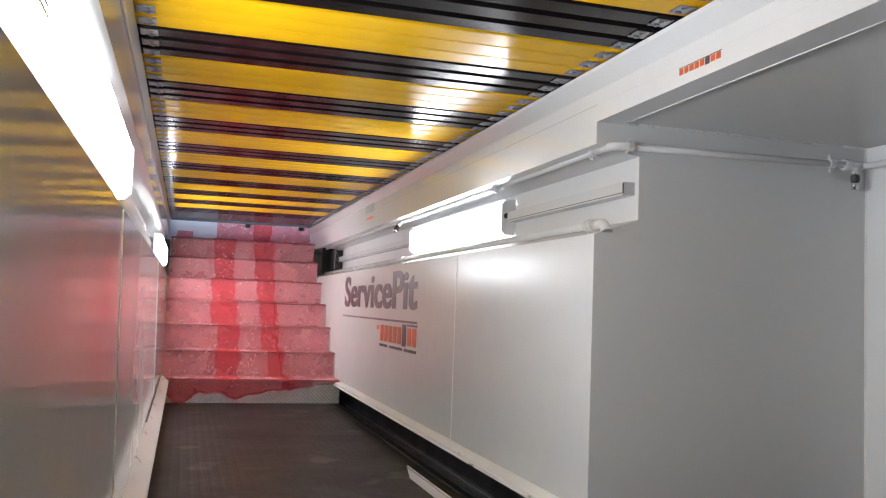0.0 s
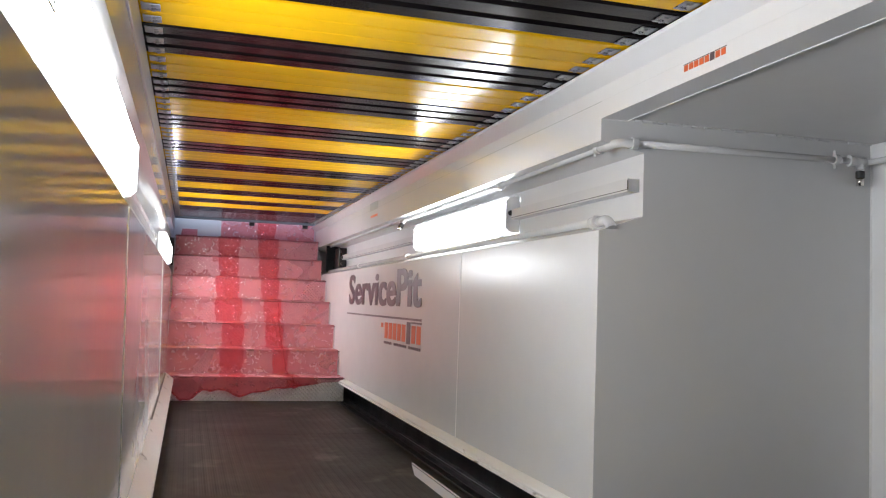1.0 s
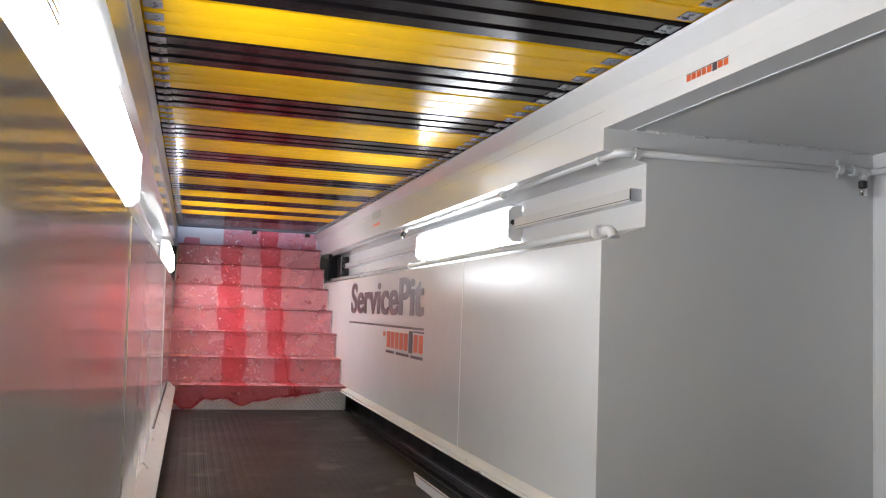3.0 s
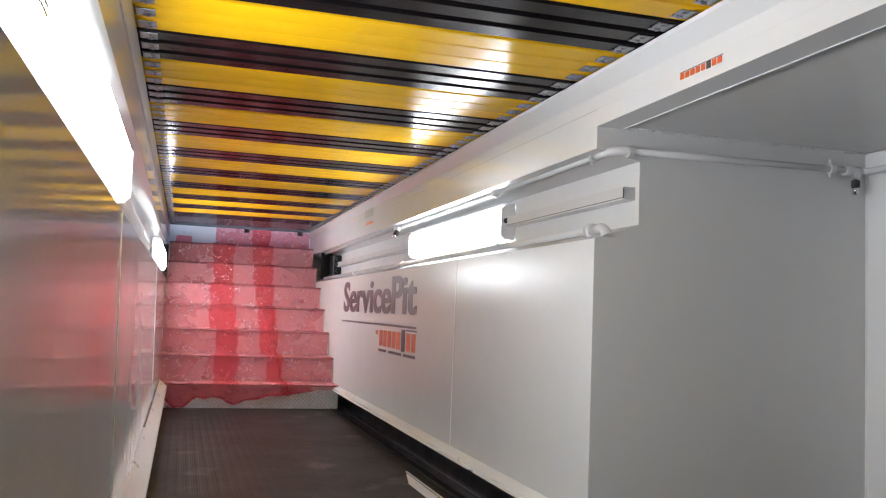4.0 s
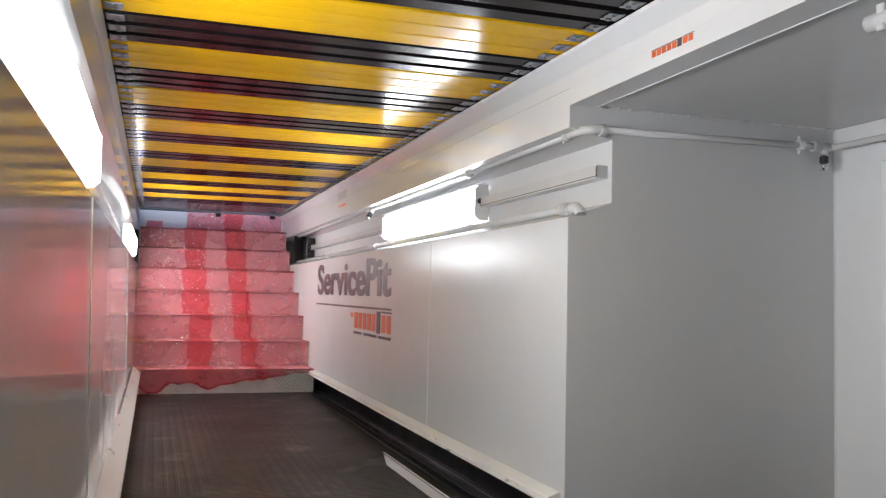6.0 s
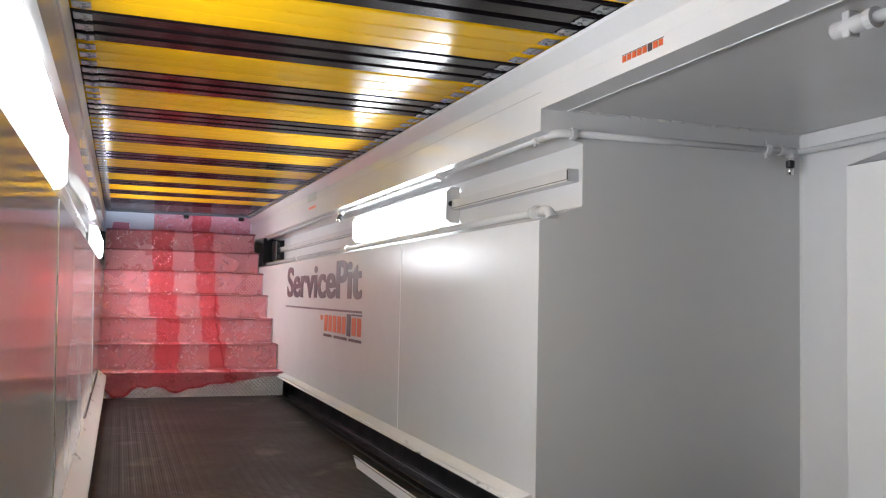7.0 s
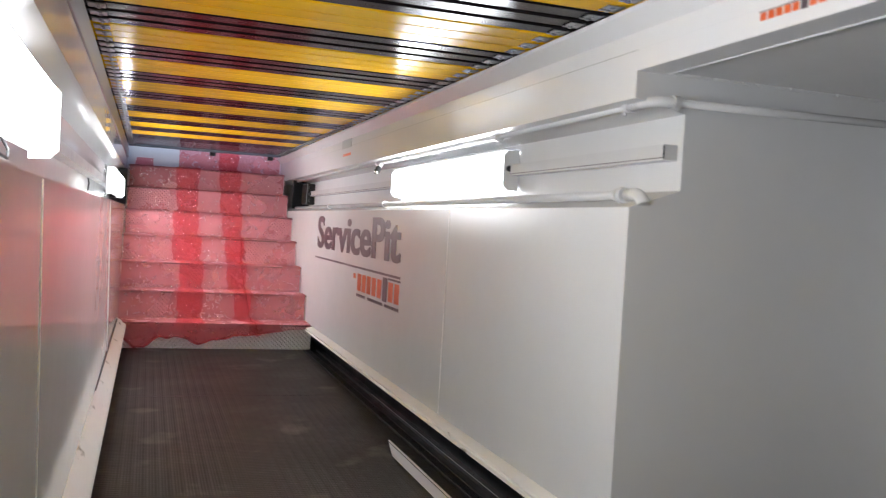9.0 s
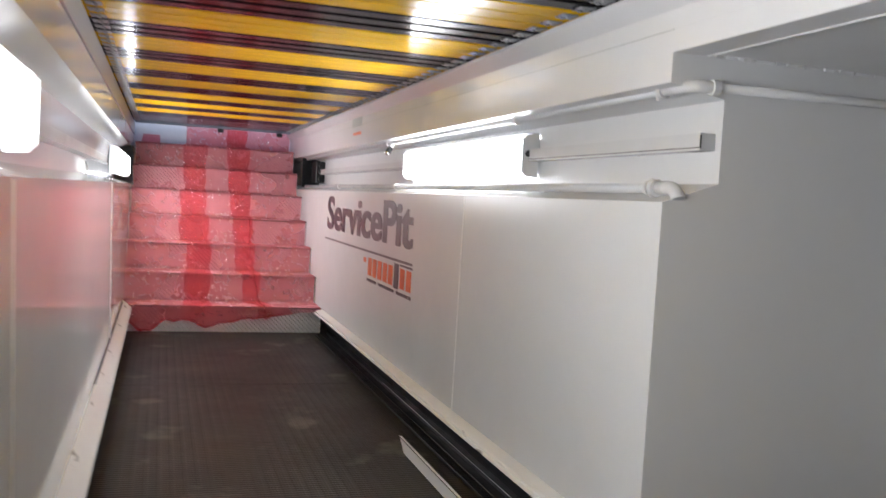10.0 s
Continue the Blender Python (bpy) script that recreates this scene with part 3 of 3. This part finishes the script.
part("flange", bm, FITTING, ang)
part("lip", lip, WORN, ang, "bright folded lip")
ang.matrix_basis = pose(1.068, 2.785, 0.002, 0, 0, 0.15)


# ---------------------------------------------------------------- lettering
def words(name, text, mat_, parent, y_left, z_base, length, height, label="", depth=0.001, shear=0.0, face=XR, heavy=0.0, bold=(0.0,)):
    """Flat vinyl lettering on the wall, running towards the camera's end of the pit."""
    cu = bpy.data.curves.new(name, "FONT")
    cu.body = text
    cu.extrude = depth / 2
    cu.shear = shear
    cu.offset = heavy
    ob = bpy.data.objects.new(name, cu)
    scene.collection.objects.link(ob)
    bpy.context.view_layer.update()
    me = bpy.data.meshes.new_from_object(ob.evaluated_get(bpy.context.evaluated_depsgraph_get()))
    bpy.data.objects.remove(ob)
    xs, ys = [v.co.x for v in me.vertices], [v.co.y for v in me.vertices]
    x_lo, x_hi, y_lo, y_hi = min(xs), max(xs), min(ys), max(ys)
    bm = bmesh.new()
    for i, shift in enumerate(bold):
        first = len(bm.verts)
        bm.from_mesh(me)
        bm.verts.ensure_lookup_table()
        for v in bm.verts[first:]:
            u = (v.co.x - x_lo) / (x_hi - x_lo) * length
            w = (v.co.y - y_lo) / (y_hi - y_lo) * height
            v.co = Vector((face - 0.0016 - 0.0002 * i + v.co.z, y_left - u + shift, z_base + w))
    bm.to_mesh(me)
    bm.free()
    me.materials.clear()
    me.materials.append(mat_)
    o = new(name, me)
    o.parent = parent
    return tagged(o, label) if label else o


logo = thing("wall_sign", "plum vinyl lettering over an orange mark on the wall", "sign")
words("lettering", "ServicePit", PLUM, logo, 6.77, 0.745, 2.15, 0.225, heavy=0.020, bold=(-0.012, 0.0, 0.012))
part("rule", boxed(XR - 0.002, XR - 0.0006, 4.60, 6.83, 0.672, 0.684), PLUM, logo)



def mark(parent, y0, y1, z0, z1, rule):
    """A row of eight plain orange blocks, one of them plum and joined to a rule above."""
    n = 8
    step = (y0 - y1) / n
    for i in range(n):
        a = y0 - i * step - step * 0.12
        b = a - step * 0.74
        plum = i == 5
        h = z1 - z0
        part("block", boxed(XR - 0.002, XR - 0.0006, b, a, z0 - (0.08 * h if plum else 0), z1 + (0.18 * h if plum else 0)), PLUM if plum else ORANGE, parent)
    h = z1 - z0
    part("rule", boxed(XR - 0.002, XR - 0.0006, y1, y0 - step * 6.0, z1 + h * 0.10, z1 + h * 0.20), PLUM, parent)
    if rule:
        part("rule", boxed(XR - 0.002, XR - 0.0006, y0 - step * 4.95, y0, z1 + h * 0.10, z1 + h * 0.20), PLUM, parent)


mark(logo, 5.49, 4.59, 0.548, 0.645, False)
part("dot", boxed(XR - 0.002, XR - 0.0006, 5.53, 5.59, 0.612, 0.640), ORANGE, logo)
for a, b in ((5.49, 5.27), (5.22, 4.90), (4.86, 4.59)):
    n = 6 if a - b < 0.3 else 8
    st = (a - b) / n
    for i in range(n):
        part("bar", boxed(XR - 0.002, XR - 0.0006, a - (i + 0.75) * st, a - i * st, 0.514, 0.530), PLUM, logo)
tag = thing("wall_sticker", "small orange and plum sticker on the white beam", "sticker")
mark(tag, 2.092, 1.908, 1.377, 1.393, True)
patch = thing("wall_sticker", "small grey square sticker on the white beam", "sticker")
part("square", boxed(XR - 0.002, XR - 0.0006, 5.83, 6.10, 1.395, 1.466), GREYV, patch)
part("bar", boxed(XR - 0.002, XR - 0.0006, 5.84, 6.06, 1.346, 1.362), ORANGE, patch)

# flex and ties under the lamps
for pts, lab in (([(-0.13, 1.95, 1.03), (-0.115, 2.02, 1.0), (-0.11, 2.12, 0.993), (-0.12, 2.2, 1.01), (-0.14, 2.25, 1.035)], "thin black lamp flex hanging in the recess"),
                 ([(-0.15, 4.6, 1.055), (-0.145, 4.6, 1.03), (-0.15, 4.61, 1.0)], "short black cable tie on the recess floor")):
    cb = thing("cable", lab, "cable")
    part("flex", tube(pts, 0.0026, sides=6), PLASTIC, cb, smooth=True)

# wrapping film
film = thing("wrapping_film", "crumpled pink transparent film draped over the steps", "plastic film")


def stair_line(s):
    """Height and depth along the steps' surface, s in steps from the foot."""
    k = int(s)
    f = s - k
    rise_part = 0.42
    if f < rise_part:
        return Y_FOOT + k * GOING - 0.006 - 0.016 * (f / rise_part) ** 3, max(0.002, k * RISE - 0.0125 + f / rise_part * RISE)
    g = (f - rise_part) / (1 - rise_part)
    return Y_FOOT + k * GOING + g * (GOING - 0.004) - 0.022 + 0.020 * g, (k + 1) * RISE - 0.0125


def strip_edges(edges, s):
    """Left and right edge of a strip that shifts where it folds over each step's front edge."""
    k = min(int(s), len(edges) - 1)
    q = min(k + 1, len(edges) - 1)
    f = min(1.0, max(0.0, (s - k - 0.42) / 0.5))
    f = f * f * (3 - 2 * f)
    pinch = 0.012 * math.exp(-((s - k - 0.05) / 0.06) ** 2)
    return edges[k][0] * (1 - f) + edges[q][0] * f + pinch, edges[k][1] * (1 - f) + edges[q][1] * f - pinch


def film_sheet(x0, x1, s0, s1, nx, per, lift, seed, hem, sway=0.035, edges=None):
    bm = bmesh.new()
    rows = []
    n = int((s1 - s0) * per)
    for j in range(n + 1):
        row = []
        for i in range(nx + 1):
            u = i / nx
            start = s0 + hem(u)
            s = start + (s1 - start) * j / n
            y, z = stair_line(min(s, 7.999))
            if edges:
                x0, x1 = strip_edges(edges, s)
            x = x0 + (x1 - x0) * u
            w = noise.noise(Vector((x * 7 + seed, s * 3.1, seed)))
            w2 = noise.noise(Vector((x * 23, s * 9 + seed, 3.3)))
            off = lift + 0.005 * max(0, w) + 0.003 * max(0, w2)
            row.append(bm.verts.new((x + sway * noise.noise(Vector((s * 1.7, seed, u * 1.6))), y - off, z + off * 0.8)))
        rows.append(row)
    for a, b in zip(rows, rows[1:]):
        for i in range(nx):
            bm.faces.new((a[i], a[i + 1], b[i + 1], b[i]))
    return bm


def hem_main(u):
    """The torn lower edge, in fractions of the first riser: low near one wall, lifted and looping further on."""
    d = 0.20 + 0.16 * max(0.0, (u - 0.55) / 0.45) - 0.20 * math.exp(-((u - 0.11) / 0.06) ** 2) - 0.10 * math.exp(-((u - 0.42) / 0.08) ** 2)
    return max(0.012, d + 0.03 * noise.noise(Vector((u * 14, 1, 2))))


part("sheet", film_sheet(SX0 + 0.01, SX1 - 0.008, 0.0, 7.02, 84, 24, 0.004, 1.0, hem_main, 0.004), FILM, film, smooth=True)
part("sheet", film_sheet(0.335, SX1 - 0.012, 6.9, 7.40, 60, 40, 0.006, 4.0, lambda u: 0.0, 0.004), FILM, film, smooth=True)
STRIP_1 = [(0.31, 0.50), (0.32, 0.50), (0.337, 0.512), (0.287, 0.496), (0.289, 0.486), (0.31, 0.493), (0.306, 0.509), (0.31, 0.50)]
STRIP_2 = [(0.80, 0.90), (0.72, 0.85), (0.68, 0.833), (0.683, 0.823), (0.675, 0.837), (0.67, 0.853), (0.674, 0.87), (0.674, 0.845)]
part("overlap", film_sheet(0.34, 0.53, 0.0, 6.98, 14, 30, 0.009, 7.0, lambda u: hem_main(0.33) + 0.02 * math.sin(u * 9), 0.012, STRIP_1), FILM_OVER, film, "doubled red strip of film", smooth=True)
part("overlap", film_sheet(0.68, 0.83, 0.0, 7.40, 14, 30, 0.010, 12.0, lambda u: hem_main(0.62) + 0.02 * math.sin(u * 7), 0.016, STRIP_2), FILM_OVER, film, "doubled red strip of film", smooth=True)


def fold(pts, r, label, seed):
    """A rolled, crumpled ridge of film along a line of points."""
    bm = tube(pts, r, sides=7)
    for v in bm.verts:
        v.co += Vector((0.5, 1.0, 0.8)) * r * 0.9 * noise.noise(v.co * 55 + Vector((seed, 0, 0)))
    part("fold", bm, FILM_OVER, film, label, smooth=True)


pts = []
for j in range(71):
    u = j / 88
    y, z = stair_line(hem_main(u))
    pts.append((SX0 + 0.012 + u * 1.32, y - 0.017, z + 0.010 + 0.006 * noise.noise(Vector((u * 30, 4, 1)))))
fold(pts, 0.0075, "rolled lower edge of the film", 2.0)
for s0, s1, seed in ((0.30, 1.40, 5.0), (1.45, 2.42, 9.0), (2.46, 3.40, 13.0)):
    pts = []
    for j in range(25):
        k = s0 + (s1 - s0) * j / 24
        y, z = stair_line(k)
        x = strip_edges(STRIP_2, k)[1] - 0.05 * math.sin(math.pi * (k % 1.0)) * (1 if k < 3 else 0.4)
        pts.append((x + 0.010 * noise.noise(Vector((k * 6, seed, 0))), y - 0.016, z + 0.010))
    fold(pts, 0.0048, "twisted crease of doubled film", seed)
part("scrap", film_sheet(SX0 + 0.05, SX0 + 0.20, 6.98, 7.16, 16, 60, 0.012, 31.0, lambda u: 0.0, 0.05), FILM_OVER, film, "torn scrap of red film", smooth=True)
part("hem", film_sheet(SX0 + 0.015, 1.02, 0.0, 0.40, 60, 40, 0.014, 21.0, lambda u: hem_main(u * 0.82)), FILM, film, "bunched hem of the film", smooth=True)

# ---------------------------------------------------------------- each thing's empty stands at its base
bpy.context.view_layer.update()
for e in [o for o in scene.objects if o.type == "EMPTY" and o.parent is None]:
    corners = [o.matrix_world @ Vector(c) for o in e.children_recursive if o.type == "MESH" for c in o.bound_box]
    if not corners:
        continue
    lo = [min(c[i] for c in corners) for i in range(3)]
    hi = [max(c[i] for c in corners) for i in range(3)]
    old = e.matrix_world.copy()
    turned = Matrix.Translation(((lo[0] + hi[0]) / 2, (lo[1] + hi[1]) / 2, lo[2])) @ old.to_3x3().to_4x4()
    shift = turned.inverted() @ old
    e.matrix_basis = turned
    for c in e.children:
        c.matrix_parent_inverse = shift @ c.matrix_parent_inverse
